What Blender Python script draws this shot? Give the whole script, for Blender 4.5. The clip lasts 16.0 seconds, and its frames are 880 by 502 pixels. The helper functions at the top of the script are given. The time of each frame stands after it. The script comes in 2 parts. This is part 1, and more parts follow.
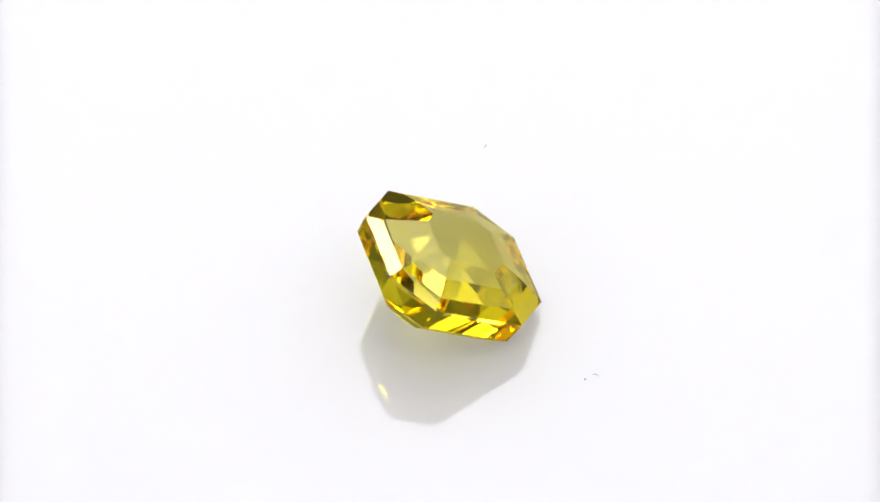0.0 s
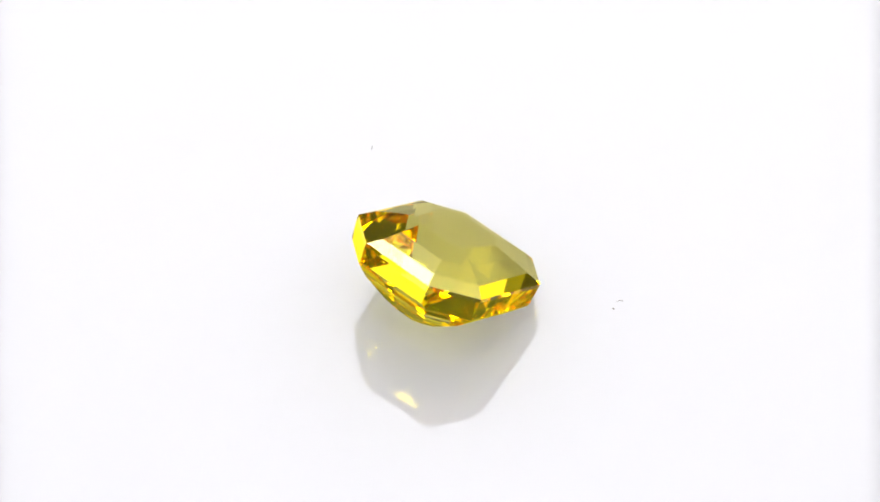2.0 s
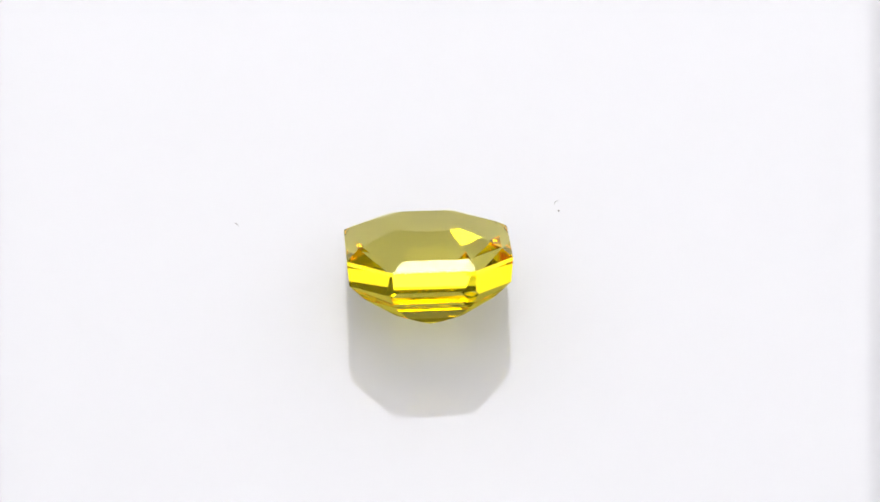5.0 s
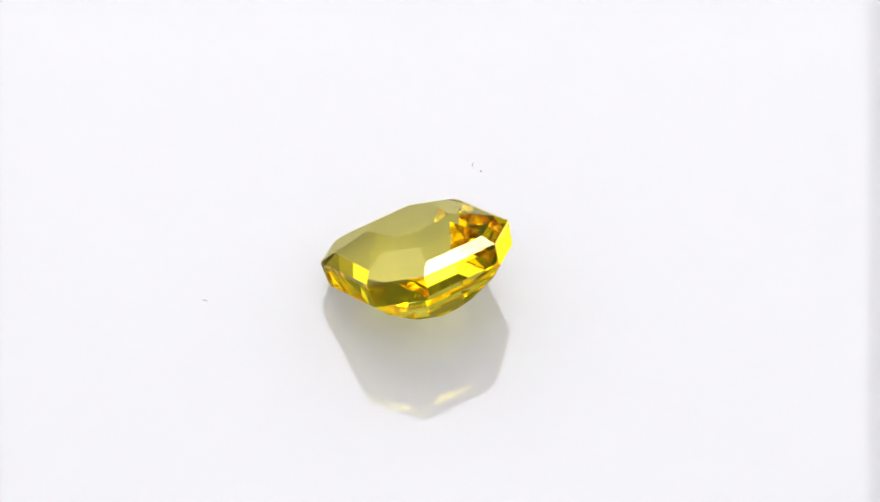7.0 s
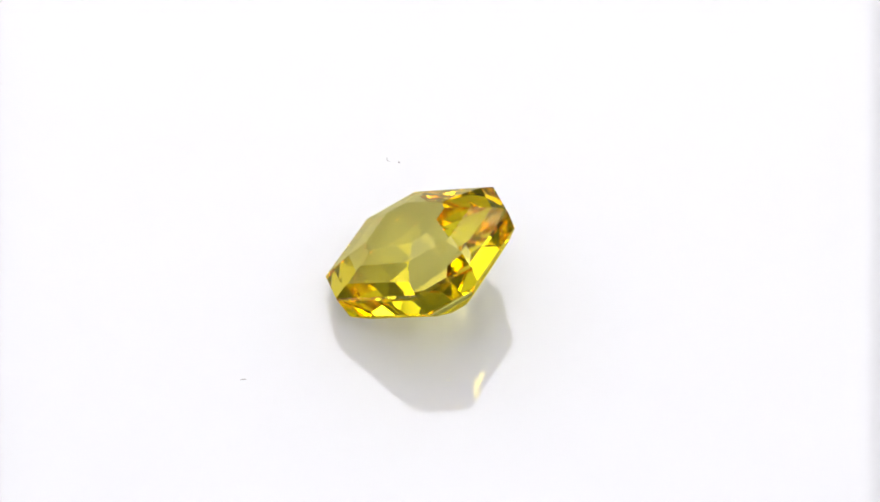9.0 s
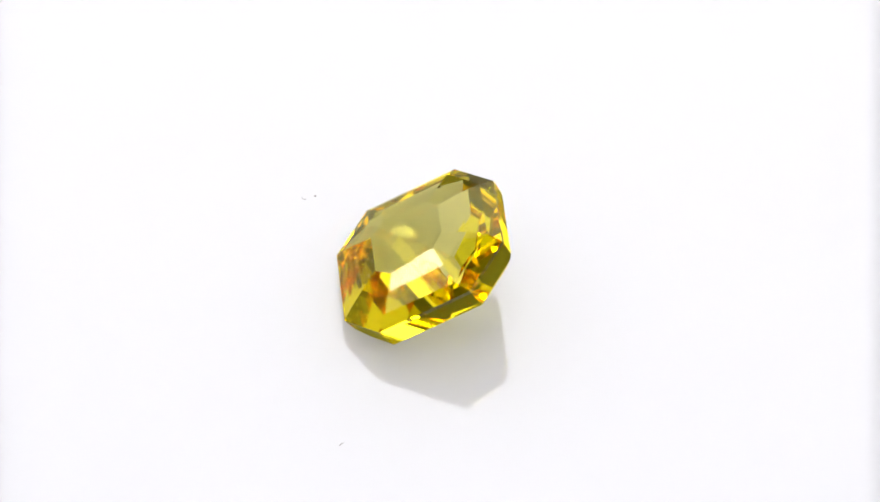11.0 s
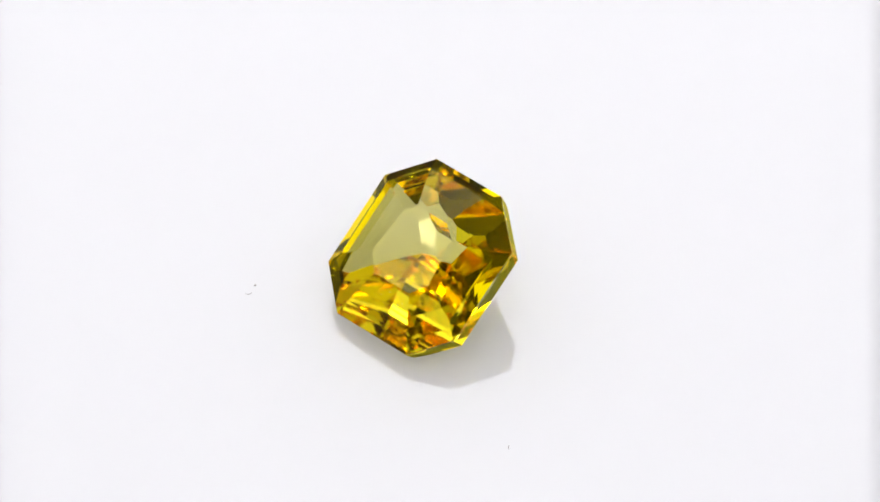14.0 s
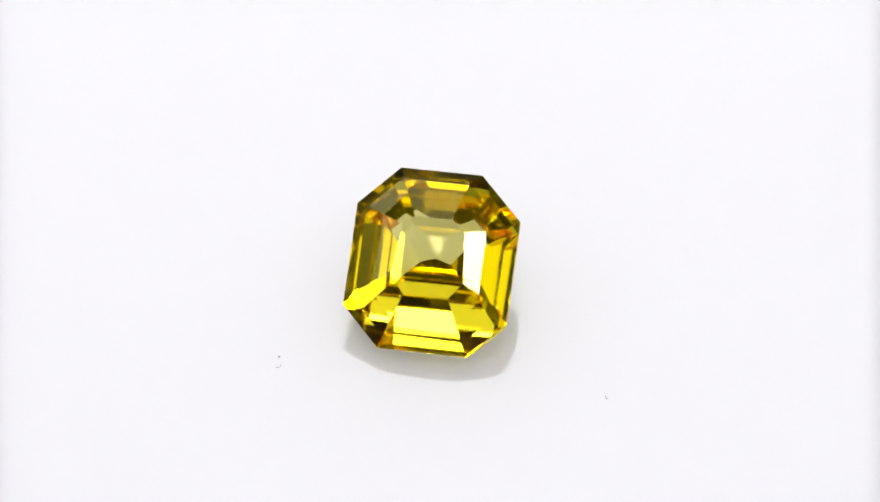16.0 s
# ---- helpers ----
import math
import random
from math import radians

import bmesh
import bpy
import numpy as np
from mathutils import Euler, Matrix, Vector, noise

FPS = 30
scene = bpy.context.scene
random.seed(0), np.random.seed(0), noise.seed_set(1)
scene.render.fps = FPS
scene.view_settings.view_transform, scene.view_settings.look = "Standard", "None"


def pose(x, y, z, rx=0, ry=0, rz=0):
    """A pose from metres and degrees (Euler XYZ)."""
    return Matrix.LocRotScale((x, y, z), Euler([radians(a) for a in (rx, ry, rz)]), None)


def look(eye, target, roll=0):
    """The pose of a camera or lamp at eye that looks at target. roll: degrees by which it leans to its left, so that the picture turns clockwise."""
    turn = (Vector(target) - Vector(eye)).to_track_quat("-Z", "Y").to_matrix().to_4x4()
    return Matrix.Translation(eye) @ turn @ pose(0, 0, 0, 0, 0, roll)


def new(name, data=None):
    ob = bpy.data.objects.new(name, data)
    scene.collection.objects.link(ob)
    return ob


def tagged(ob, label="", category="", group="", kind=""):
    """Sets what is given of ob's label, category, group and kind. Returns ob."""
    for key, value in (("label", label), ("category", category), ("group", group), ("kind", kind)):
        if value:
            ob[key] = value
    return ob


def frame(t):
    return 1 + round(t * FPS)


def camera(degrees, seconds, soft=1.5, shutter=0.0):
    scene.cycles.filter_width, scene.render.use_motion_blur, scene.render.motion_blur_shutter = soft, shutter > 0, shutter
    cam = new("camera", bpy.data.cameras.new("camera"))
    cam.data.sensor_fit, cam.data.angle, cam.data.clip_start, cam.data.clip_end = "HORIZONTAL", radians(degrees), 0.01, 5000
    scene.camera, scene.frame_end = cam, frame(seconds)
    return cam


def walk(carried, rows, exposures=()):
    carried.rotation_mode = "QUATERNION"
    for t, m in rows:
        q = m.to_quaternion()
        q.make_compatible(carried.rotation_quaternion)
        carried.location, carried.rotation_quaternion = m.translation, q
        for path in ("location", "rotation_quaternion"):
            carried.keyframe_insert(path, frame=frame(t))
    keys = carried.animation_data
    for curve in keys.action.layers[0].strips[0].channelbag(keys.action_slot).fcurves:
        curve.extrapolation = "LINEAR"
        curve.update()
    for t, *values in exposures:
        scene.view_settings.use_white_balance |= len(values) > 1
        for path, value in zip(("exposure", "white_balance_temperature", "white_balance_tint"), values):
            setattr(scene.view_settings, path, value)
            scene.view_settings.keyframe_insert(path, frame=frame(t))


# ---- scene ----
MM = 0.001

# ---- camera ----
# A long close-up lens a quarter of a metre from the stone, looking down at it; it drifts by tenths of a millimetre.
ELEVATION = radians(48.64)
REACH = 250.0
cam = camera(9.69, 16.0, soft=1.6)

# seconds, millimetres to the right and upwards in the picture plane
DRIFT = (
    (0.0, 0.104, 2.437),
    (0.5, 0.199, 2.559),
    (1.0, 0.245, 2.487),
    (1.5, 0.167, 2.428),
    (2.0, 0.175, 2.330),
    (2.5, 0.136, 2.345),
    (2.7, 0.486, 2.381),
    (3.0, 0.548, 2.417),
    (3.5, 0.529, 2.456),
    (4.0, 0.639, 2.440),
    (4.5, 0.632, 2.334),
    (5.0, 0.654, 2.256),
    (5.5, 0.708, 2.195),
    (6.0, 0.801, 2.143),
    (6.5, 0.787, 2.105),
    (7.0, 0.896, 2.118),
    (7.5, 0.817, 2.062),
    (8.0, 0.589, 2.113),
    (8.5, 0.586, 2.078),
    (9.0, 0.521, 1.962),
    (9.5, 0.503, 1.920),
    (10.0, 0.427, 1.967),
    (10.5, 0.350, 1.992),
    (11.0, 0.262, 1.996),
    (11.5, 0.150, 1.981),
    (12.0, 0.255, 1.940),
    (12.5, 0.336, 1.873),
    (13.0, 0.533, 1.802),
    (13.5, 0.379, 1.871),
    (14.0, 0.376, 1.873),
    (14.5, 0.267, 1.937),
    (15.0, 0.293, 1.991),
    (15.5, 0.152, 2.011),
    (16.0, 0.160, 1.991),
)


def eye_pose(right, up):
    s, c = math.sin(ELEVATION), math.cos(ELEVATION)
    r, u, b = Vector((1, 0, 0)), Vector((0, s, c)), Vector((0, -c, s))
    eye = (b * REACH + r * right + u * up) * MM
    return look(eye, eye - b)


EXPOSURES = ((0.0, -0.01), (2.1, -0.01), (2.6, -0.09), (7.6, -0.09), (8.2, -0.01), (12.0, -0.01), (12.3, -0.11), (16.0, -0.08))
walk(cam, [(t, eye_pose(r, u)) for t, r, u in DRIFT], EXPOSURES)

# the turn of the table in degrees, every half second
TURN = (-243.5, -235.9, -228.3, -220.5, -212.7, -204.9, -197.3, -189.7, -182.3, -175.0, -167.6, -160.3, -153.1, -145.8, -138.5, -131.3, -123.9, -116.4, -108.5, -100.4, -92.1, -83.8, -75.4, -67.3, -59.5, -51.9, -44.7, -37.5, -30.3, -22.9, -15.3, -7.7, -0.0)

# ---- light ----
# light bounces many times within a cut stone
scene.cycles.max_bounces = 32
scene.cycles.glossy_bounces = 24
scene.cycles.transmission_bounces = 24
scene.cycles.sample_clamp_indirect = 0.0
world = bpy.data.worlds.new("world")
scene.world = world
world.use_nodes = True
world.node_tree.nodes["Background"].inputs["Color"].default_value = (0.9, 0.92, 1.0, 1)
world.node_tree.nodes["Background"].inputs["Strength"].default_value = 0.01


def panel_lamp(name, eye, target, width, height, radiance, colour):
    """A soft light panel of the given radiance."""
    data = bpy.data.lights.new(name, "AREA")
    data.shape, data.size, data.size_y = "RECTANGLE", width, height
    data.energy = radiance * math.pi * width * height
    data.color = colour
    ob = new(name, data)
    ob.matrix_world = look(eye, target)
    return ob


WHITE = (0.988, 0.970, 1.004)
# Unseen lamps, placed where the white glints on facets and platter point back.
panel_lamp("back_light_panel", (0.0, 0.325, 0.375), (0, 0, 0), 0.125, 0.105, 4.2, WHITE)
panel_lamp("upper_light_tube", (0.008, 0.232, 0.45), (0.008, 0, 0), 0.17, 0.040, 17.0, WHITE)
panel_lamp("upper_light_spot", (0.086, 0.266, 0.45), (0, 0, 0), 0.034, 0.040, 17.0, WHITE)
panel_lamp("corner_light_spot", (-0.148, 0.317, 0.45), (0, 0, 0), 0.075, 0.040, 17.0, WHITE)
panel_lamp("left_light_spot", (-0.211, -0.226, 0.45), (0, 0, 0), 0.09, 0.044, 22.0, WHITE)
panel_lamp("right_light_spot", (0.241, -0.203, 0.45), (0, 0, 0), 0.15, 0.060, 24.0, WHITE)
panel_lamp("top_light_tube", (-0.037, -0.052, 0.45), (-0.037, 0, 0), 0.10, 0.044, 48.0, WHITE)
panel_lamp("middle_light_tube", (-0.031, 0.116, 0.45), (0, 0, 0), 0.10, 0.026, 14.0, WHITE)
# Unseen fill panels, added overhead to brighten the stone's inner reflections.
panel_lamp("ceiling_fill_panel", (0.0, 0.245, 0.56), (0.0, 0.245, 0.0), 0.46, 0.37, 0.95, WHITE)
panel_lamp("left_ceiling_fill", (-0.215, -0.165, 0.56), (-0.215, -0.165, 0.0), 0.23, 0.13, 1.2, WHITE)
panel_lamp("right_ceiling_fill", (0.215, -0.165, 0.56), (0.215, -0.165, 0.0), 0.23, 0.13, 1.2, WHITE)
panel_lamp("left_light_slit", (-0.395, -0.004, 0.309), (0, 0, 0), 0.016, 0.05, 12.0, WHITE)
# Unseen side and back fill, added to lighten both stone and platter.
panel_lamp("left_fill_panel", (-0.41, 0.14, 0.37), (0.0, 0.14, 0.30), 0.54, 0.36, 1.48, WHITE)
panel_lamp("right_fill_panel", (0.41, 0.14, 0.37), (0.0, 0.14, 0.30), 0.54, 0.36, 1.48, WHITE)
panel_lamp("back_fill_panel", (0.0, 0.44, 0.43), (0.0, 0.0, 0.35), 0.70, 0.24, 1.6, WHITE)


# ---- materials ----
def material(name):
    m = bpy.data.materials.new(name)
    m.use_nodes = True
    return m, m.node_tree.nodes, m.node_tree.links


def plain(name, colour, rough, spread=0.03, size=400.0, bump=0.0, ior=1.5):
    """A surface with fine mottling at two scales and slight relief."""
    m, n, l = material(name)
    b = n["Principled BSDF"]
    b.inputs["Roughness"].default_value = rough
    b.inputs["IOR"].default_value = ior
    where = n.new("ShaderNodeTexCoord")
    mixed = None
    for scale in (size, size * 0.11):
        t = n.new("ShaderNodeTexNoise")
        t.inputs["Scale"].default_value = scale
        t.inputs["Detail"].default_value = 4
        l.new(where.outputs["Object"], t.inputs["Vector"])
        if mixed is None:
            mixed = t.outputs["Fac"]
        else:
            a = n.new("ShaderNodeMath")
            a.operation = "ADD"
            l.new(mixed, a.inputs[0])
            l.new(t.outputs["Fac"], a.inputs[1])
            mixed = a.outputs[0]
    ramp = n.new("ShaderNodeMapRange")
    ramp.inputs["From Min"].default_value, ramp.inputs["From Max"].default_value = 0.6, 1.4
    ramp.inputs["To Min"].default_value, ramp.inputs["To Max"].default_value = 1 - spread, 1 + spread
    l.new(mixed, ramp.inputs["Value"])
    tint = n.new("ShaderNodeVectorMath")
    tint.operation = "SCALE"
    tint.inputs[0].default_value = colour
    l.new(ramp.outputs["Result"], tint.inputs["Scale"])
    l.new(tint.outputs["Vector"], b.inputs["Base Color"])
    if bump:
        h = n.new("ShaderNodeBump")
        h.inputs["Strength"].default_value = bump
        h.inputs["Distance"].default_value = 0.00002
        l.new(mixed, h.inputs["Height"])
        l.new(h.outputs["Normal"], b.inputs["Normal"])
    return m


def gem_glass(name, passing, bouncing, polish):
    """Clear polished stone: one tint for light that passes the facet, one for light that bounces off it."""
    m, n, l = material(name)
    n.remove(n["Principled BSDF"])
    through_it = n.new("ShaderNodeBsdfRefraction")
    through_it.inputs["Color"].default_value = passing
    through_it.inputs["Roughness"].default_value = 0.0
    through_it.inputs["IOR"].default_value = 1.765
    gloss = n.new("ShaderNodeBsdfGlossy")
    gloss.inputs["Color"].default_value = bouncing
    gloss.inputs["Roughness"].default_value = polish
    share = n.new("ShaderNodeFresnel")
    share.inputs["IOR"].default_value = 1.765
    both = n.new("ShaderNodeMixShader")
    l.new(share.outputs["Fac"], both.inputs[0])
    l.new(through_it.outputs["BSDF"], both.inputs[1])
    l.new(gloss.outputs["BSDF"], both.inputs[2])
    l.new(both.outputs["Shader"], n["Material Output"].inputs["Surface"])
    return m


# Same stone throughout; lower bounce tint stands in for light absorbed on inner paths.
UPPER_SAPPHIRE = gem_glass("sapphire_pale_bounce", (1.0, 0.972, 0.60, 1), (1.0, 0.94, 0.5, 1), 0.01)
LOWER_SAPPHIRE = gem_glass("sapphire_deep_bounce", (1.0, 0.972, 0.60, 1), (1.0, 0.91, 0.06, 1), 0.045)
ACRYLIC = plain("glossy_white_acrylic", (0.745, 0.745, 0.767), 0.03, 0.006, 300.0, ior=1.49)
# light wanders a few millimetres within the milky acrylic
milky = ACRYLIC.node_tree.nodes["Principled BSDF"]
milky.inputs["Subsurface Weight"].default_value = 0.85
milky.inputs["Subsurface Radius"].default_value = (1.0, 1.0, 1.0)
milky.inputs["Subsurface Scale"].default_value = 0.030
TABLE_PAINT = plain("white_table_top", (0.72, 0.72, 0.73), 0.35, 0.03, 60.0)
PAINT = plain("dark_wall_paint", (0.07, 0.07, 0.072), 0.8, 0.04, 8.0)
BOARD_GREY = plain("matt_grey_board", (0.09, 0.09, 0.092), 0.7, 0.02, 30.0)
BOARD_BLACK = plain("matt_black_board", (0.03, 0.03, 0.03), 0.7, 0.02, 30.0)
LINT = plain("grey_lint", (0.30, 0.28, 0.27), 0.8, 0.1, 4000.0)


# ---- helpers ----
def mesh_of(name, bm, mat, smooth=False):
    me = bpy.data.meshes.new(name)
    bm.normal_update()
    bm.to_mesh(me)
    bm.free()
    me.materials.append(mat)
    for p in me.polygons:
        p.use_smooth = smooth
    return me


def part(name, bm, mat, parent, label="", smooth=False):
    ob = new(name, mesh_of(name, bm, mat, smooth))
    ob.parent = parent
    return tagged(ob, label)


def slab(x0, x1, y0, y1, z0, z1):
    bm = bmesh.new()
    bmesh.ops.create_cube(bm, size=1)
    for v in bm.verts:
        v.co = Vector((x0 + (v.co.x + .5) * (x1 - x0), y0 + (v.co.y + .5) * (y1 - y0), z0 + (v.co.z + .5) * (z1 - z0)))
    return bm


def lathe(profile, steps):
    """A solid of revolution round z from (radius, height) pairs."""
    bm = bmesh.new()
    rings = []
    for r, z in profile:
        if r == 0:
            rings.append([bm.verts.new((0, 0, z))])
        else:
            rings.append([bm.verts.new((r * math.cos(2 * math.pi * i / steps), r * math.sin(2 * math.pi * i / steps), z)) for i in range(steps)])
    for a, b in zip(rings, rings[1:]):
        for i in range(steps):
            j = (i + 1) % steps
            if len(a) == 1:
                bm.faces.new((a[0], b[j], b[i]))
            elif len(b) == 1:
                bm.faces.new((a[i], a[j], b[0]))
            else:
                bm.faces.new((a[i], a[j], b[j], b[i]))
    bmesh.ops.recalc_face_normals(bm, faces=bm.faces)
    return bm


# ---- room ----
ROOM, DESK_Z = 1.6, -0.040
FLOOR_Z, CEILING_Z = -0.80, 1.75
for name, box in (
    ("wall_north", (-ROOM, ROOM, ROOM, ROOM + .1, FLOOR_Z, CEILING_Z)),
    ("wall_south", (-ROOM, ROOM, -ROOM - .1, -ROOM, FLOOR_Z, CEILING_Z)),
    ("wall_east", (ROOM, ROOM + .1, -ROOM, ROOM, FLOOR_Z, CEILING_Z)),
    ("wall_west", (-ROOM - .1, -ROOM, -ROOM, ROOM, FLOOR_Z, CEILING_Z)),
    ("ceiling", (-ROOM - .1, ROOM + .1, -ROOM - .1, ROOM + .1, CEILING_Z, CEILING_Z + .1)),
    ("floor", (-ROOM - .1, ROOM + .1, -ROOM - .1, ROOM + .1, FLOOR_Z - .1, FLOOR_Z)),
):
    ob = new(name, mesh_of(name, slab(*box), PAINT))
    tagged(ob, "plain dark grey painted " + name.split("_")[0] + " of the room", name.split("_")[0], kind="structure")

# unseen boards added round the stone to shape what its facets reflect
BOARD_SPAN, BACK, FRONT, TOP = 0.42, 0.45, -0.24, 0.60
for name, box in (
    ("booth_wall_north", (-BOARD_SPAN, BOARD_SPAN, BACK, BACK + .004, DESK_Z, TOP)),
    ("booth_wall_east", (BOARD_SPAN, BOARD_SPAN + .004, FRONT, BACK, DESK_Z, TOP)),
    ("booth_wall_west", (-BOARD_SPAN - .004, -BOARD_SPAN, FRONT, BACK, DESK_Z, TOP)),
    ("booth_wall_south", (-BOARD_SPAN, BOARD_SPAN, FRONT - .004, FRONT, DESK_Z, 0.13)),
    ("booth_ceiling", (-BOARD_SPAN, BOARD_SPAN, FRONT, BACK, TOP, TOP + .004)),
):
    dark = name in ("booth_wall_south", "booth_ceiling")
    ob = new(name, mesh_of(name, slab(*box), BOARD_BLACK if dark else BOARD_GREY))
    tagged(ob, "plain matt " + ("black" if dark else "grey") + " unseen board that shapes the light", "light box", kind="structure")

desk = new("desk", mesh_of("desk", slab(-0.7, 0.7, -0.45, 0.6, FLOOR_Z, DESK_Z), TABLE_PAINT))
tagged(desk, "plain white desk under the turntable", "desk", kind="structure")

# ---- turntable ----
turntable = new("turntable")
tagged(turntable, "round glossy white acrylic display turntable, turning slowly", "turntable")
R = 0.110
part("platter", lathe([(0, 0), (R - .0015, 0), (R - .0004, -.0004), (R, -.0015), (R, -.0055), (R - .001, -.0065), (0, -.0065)], 160), ACRYLIC, turntable, "glossy white acrylic disc")
part("base", lathe([(0, -.0068), (.062, -.0068), (.064, -.0085), (.064, DESK_Z), (0, DESK_Z)], 96), TABLE_PAINT, turntable, "white plastic foot", True)


# ---- gemstone ----
# The eight sides of the girdle: the way each one faces in degrees, and its distance from the axis in millimetres.
SIDES = ((90.1, 4.44), (45.4, 4.50), (-0.9, 3.94), (-44.6, 4.60), (-89.9, 4.36), (-135.2, 4.55), (179.2, 3.93), (135.8, 4.54))
GIRDLE = 0.10
# the crown's steps: how far in from the girdle and how high each edge lies, in millimetres; the flat table tops them
CROWN = ((0.0, 0.0), (0.53, 0.42), (1.45, 0.84), (2.40, 1.19))
WIDE_CROWN = ((0.0, 0.0), (0.72, 0.42), (1.58, 0.84), (2.40, 1.19))
LOW_CROWN = ((0.0, 0.0), (0.53, 0.29), (1.45, 0.69), (2.40, 1.03))
TABLE_TILT = 2.5
# the pavilion's steps: how far in from the girdle and how deep each edge lies, in millimetres
HIGH_STEPS = ((0.0, 0.0), (0.12, 0.85), (0.85, 1.62), (2.79, 3.199), (3.84, 3.645))
FLANK_STEPS = ((0.0, 0.0), (0.10, 1.06), (0.84, 1.86), (2.30, 2.90), (3.42, 3.645))
CORNER_STEPS = ((0.0, 0.0), (0.12, 1.05), (0.84, 1.84), (2.30, 2.90), (4.10, 3.645))
# the flatter side on which the stone lies
RESTING = 4
RESTING_STEPS = ((0.0, 0.0), (0.12, 0.74), (1.20, 1.404), (4.86, 3.585))


def cut(bm, normal, distance):
    """Grind one flat facet."""
    geom = bm.verts[:] + bm.edges[:] + bm.faces[:]
    made = bmesh.ops.bisect_plane(bm, geom=geom, dist=1e-5, plane_co=normal * distance, plane_no=normal, clear_outer=True)
    rim = [e for e in made["geom_cut"] if isinstance(e, bmesh.types.BMEdge)]
    if len(rim) > 2:
        bmesh.ops.contextual_create(bm, geom=rim)


def facet(bm, heading, inset_at, height_at, slope, side):
    """A facet through the line inset_at from the axis at height_at; slope in degrees, side 1 for the crown, -1 for the pavilion."""
    a, s = radians(heading), radians(slope)
    n = Vector((math.cos(a) * math.sin(s), math.sin(a) * math.sin(s), side * math.cos(s)))
    p = Vector((math.cos(a) * inset_at, math.sin(a) * inset_at, height_at))
    cut(bm, n, n.dot(p))


def gemstone():
    rnd = random.Random(5)
    bm = bmesh.new()
    bmesh.ops.create_cube(bm, size=16)
    tilt = radians(TABLE_TILT)
    cut(bm, Vector((0, -math.sin(tilt), math.cos(tilt))), GIRDLE + CROWN[-1][1] - 0.04)
    for k, (heading, d) in enumerate(SIDES):
        a = radians(heading)
        cut(bm, Vector((math.cos(a), math.sin(a), 0)), d)
        crown = LOW_CROWN if abs(k - RESTING) < 2 else WIDE_CROWN if k == 1 else CROWN
        for (i0, h0), (i1, h1) in zip(crown, crown[1:]):
            slope = math.degrees(math.atan2(h1 - h0, i1 - i0))
            facet(bm, heading + rnd.uniform(-.2, .2), d - i0, GIRDLE + h0, slope + rnd.uniform(-.2, .2), 1)
        profile = RESTING_STEPS if k == RESTING else HIGH_STEPS if k == 0 else CORNER_STEPS if k % 2 else FLANK_STEPS
        for i, ((i0, d0), (i1, d1)) in enumerate(zip(profile, profile[1:])):
            last = k == RESTING and i == 2
            slope = math.degrees(math.atan2(d1 - d0, i1 - i0))
            facet(bm, heading + (0 if last else rnd.uniform(-.15, .15)), d - i0, -GIRDLE - d0, slope + (0 if last else rnd.uniform(-.15, .15)), -1)
    bmesh.ops.remove_doubles(bm, verts=bm.verts, dist=1e-3)
    bmesh.ops.recalc_face_normals(bm, faces=bm.faces)
    bmesh.ops.scale(bm, vec=(MM, MM, MM), verts=bm.verts)
    return bm


def of_kind(face):
    """Which part of the cut a facet belongs to."""
    z = face.normal.z
    return "girdle" if abs(z) < 0.06 else "table" if z > 0.995 else "crown" if z > 0 else "pavilion"


gem = new("gemstone")
tagged(gem, "transparent yellow octagonal step-cut sapphire lying tilted on the turntable", "gemstone")
whole = gemstone()
whole.normal_update()
LOWEST = [v.co.copy() for v in whole.verts]
for kind, label in (("table", "flat octagonal top facet"), ("crown", "stepped upper facets"), ("girdle", "narrow polished rim"), ("pavilion", "stepped lower facets tapering to a point")):
    bm = whole.copy()
    bmesh.ops.delete(bm, geom=[f for f in bm.faces if of_kind(f) != kind], context="FACES")
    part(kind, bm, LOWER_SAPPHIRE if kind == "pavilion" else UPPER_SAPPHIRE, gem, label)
whole.free()
# specks grown into the stone: place and size in millimetres
SPECK = plain("pale_crystal_speck", (0.75, 0.70, 0.50), 0.4, 0.1, 9000.0)
for x, y, z, size in ((0.40, -2.30, -0.60, .040), (0.62, -2.12, -0.52, .026), (0.18, -2.45, -0.70, .024), (-0.25, -1.95, -0.45, .030),
                      (1.05, -2.38, -0.66, .022), (-1.10, 1.20, 0.30, .028), (0.85, 1.75, 0.15, .022), (-0.62, -2.25, -0.55, .020)):
    bm = bmesh.new()
    bmesh.ops.create_icosphere(bm, subdivisions=1, radius=size * MM)
    for i, v in enumerate(bm.verts):
        v.co = v.co * (0.75 + 0.5 * ((i * 7) % 5) / 5) + Vector((x, y, z)) * MM
    part("inclusion", bm, SPECK, gem, "tiny pale speck inside the stone")
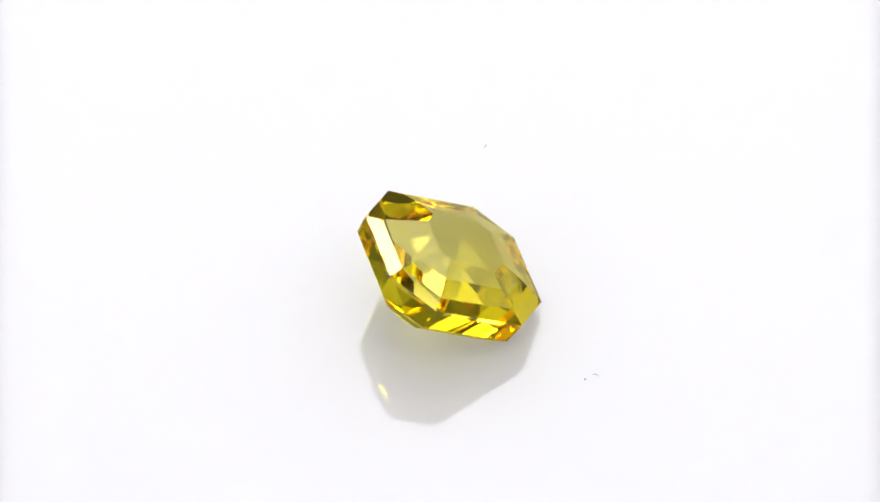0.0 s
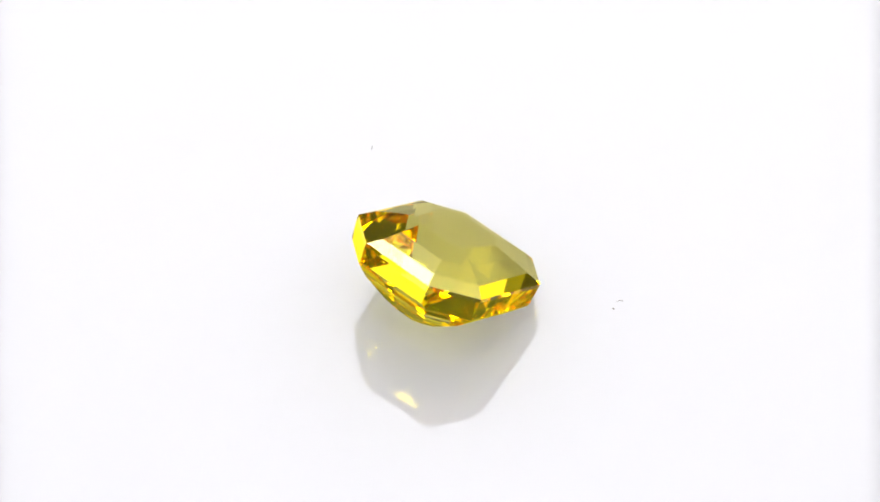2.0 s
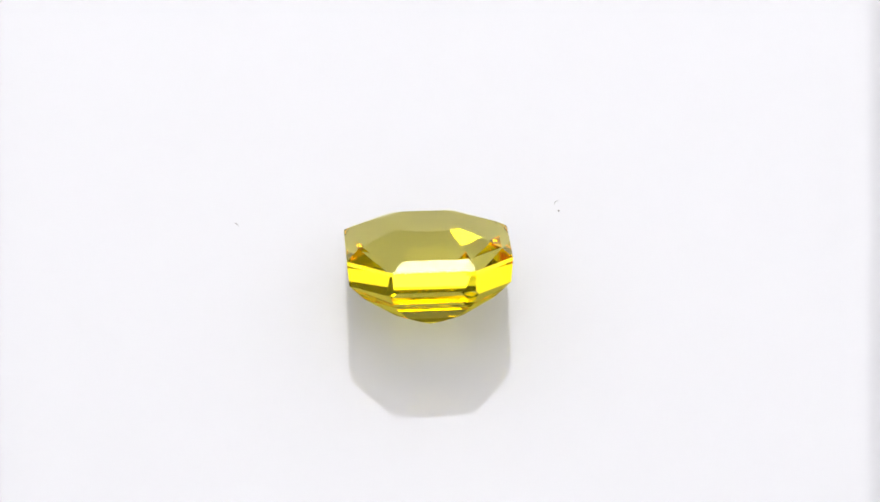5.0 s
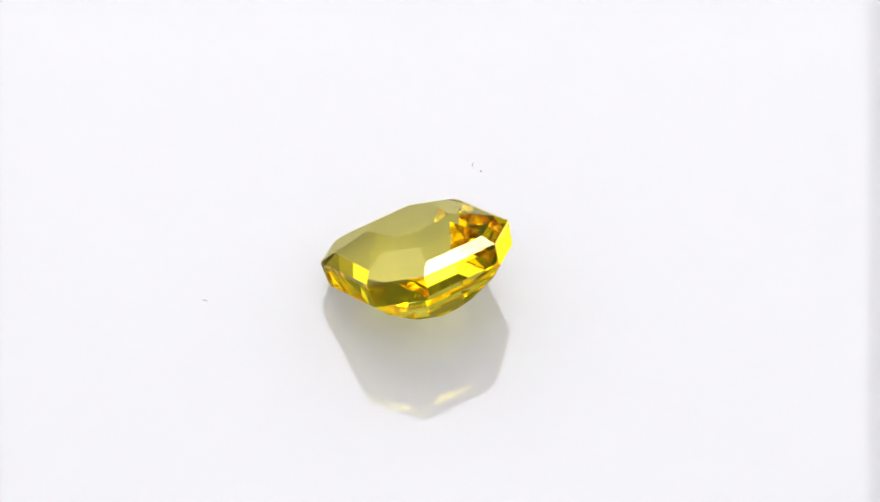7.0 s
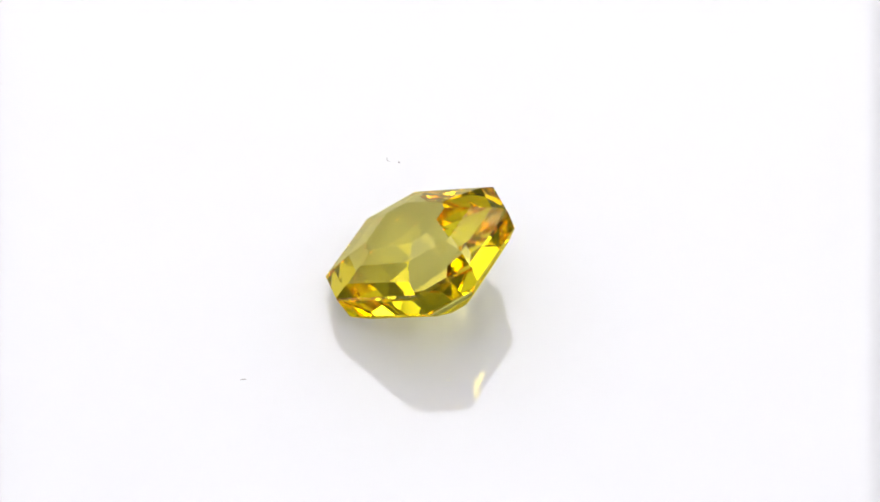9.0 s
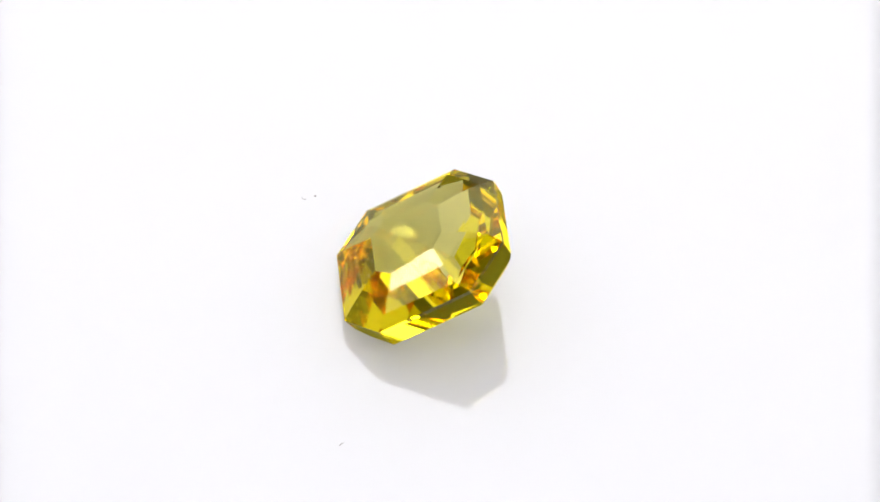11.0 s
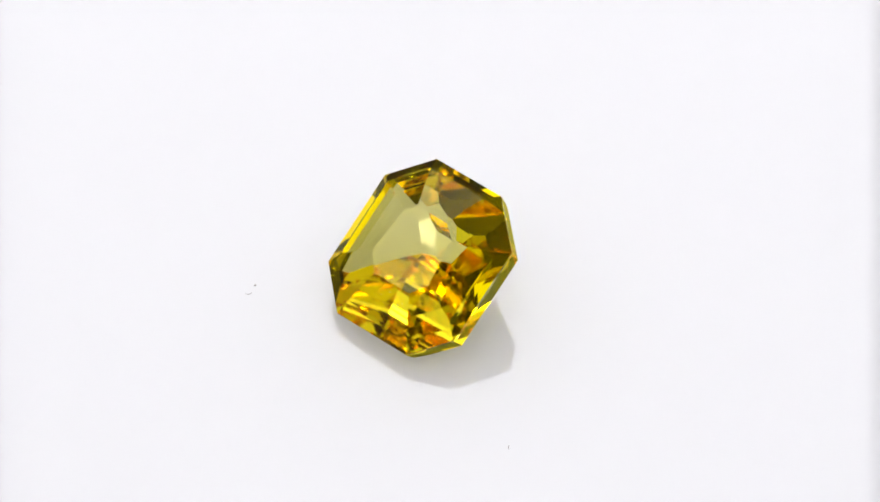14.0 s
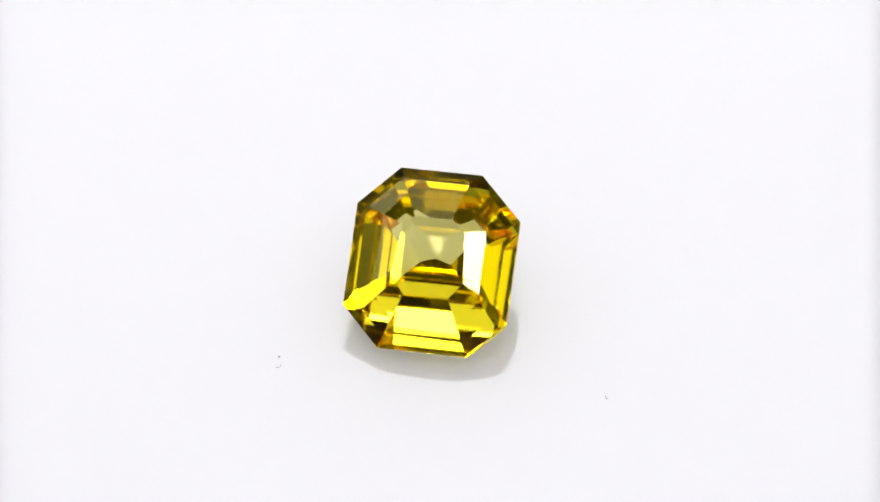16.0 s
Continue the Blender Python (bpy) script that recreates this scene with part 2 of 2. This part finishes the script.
# leaning on one long slope of its pavilion
LEAN = pose(0, 0, 0, 0, 0, -10.8) @ pose(0, 0, 0, 30.79) @ pose(0, 0, 0, 0, 0, 2.15)
low = min((LEAN @ co).z for co in LOWEST)
GEM_REST = Matrix.Translation((-0.231 * MM, -0.706 * MM, -low)) @ LEAN
gem.matrix_world = GEM_REST


# ---- dust ----
def fibre(length, bow, thick):
    """A tiny bent thread lying on the table."""
    bm = bmesh.new()
    rings, steps = [], 10
    for i in range(steps + 1):
        u = i / steps * 2 - 1
        r = thick * (1 - .6 * abs(u) ** 3)
        c = Vector((u * length / 2, bow * (1 - u * u), thick))
        rings.append([bm.verts.new(c + Vector((0, r * math.cos(k * math.pi / 3), r * math.sin(k * math.pi / 3)))) for k in range(6)])
    for a, b in zip(rings, rings[1:]):
        for k in range(6):
            bm.faces.new((a[k], a[(k + 1) % 6], b[(k + 1) % 6], b[k]))
    bm.faces.new(rings[0])
    bm.faces.new(rings[-1][::-1])
    bmesh.ops.recalc_face_normals(bm, faces=bm.faces)
    bmesh.ops.scale(bm, vec=(MM, MM, MM), verts=bm.verts)
    return bm


def grain(size):
    bm = bmesh.new()
    bmesh.ops.create_icosphere(bm, subdivisions=2, radius=size * MM)
    rnd = random.Random(9)
    for v in bm.verts:
        v.co *= rnd.uniform(.75, 1.2)
        v.co.z = v.co.z * .6 + size * .55 * MM
    return bm


DUST = []
for name, bm, x, y, turn, label in (
    ("lint_fibre", fibre(.34, .09, .018), -7.53, -4.63, 220, "tiny curved grey lint fibre on the white turntable"),
    ("dust_grain", grain(.055), -7.50, -4.08, 0, "tiny grey dust grain beside a lint fibre"),
    ("lint_fibre", fibre(.30, .03, .020), 8.05, -6.60, 118, "tiny straight grey lint fibre on the white turntable"),
):
    ob = new(name, mesh_of(name, bm, LINT, True))
    tagged(ob, label, "dust")
    rest = pose(x * MM, y * MM, 0, 0, 0, turn)
    ob.matrix_world = rest
    DUST.append((ob, rest))


def motions():
    """Everything that lies on the turntable goes round with it."""
    for ob, rest in [(turntable, Matrix()), (gem, GEM_REST)] + DUST:
        walk(ob, [(i * 0.5, pose(0, 0, 0, 0, 0, a) @ rest) for i, a in enumerate(TURN)])


motions()
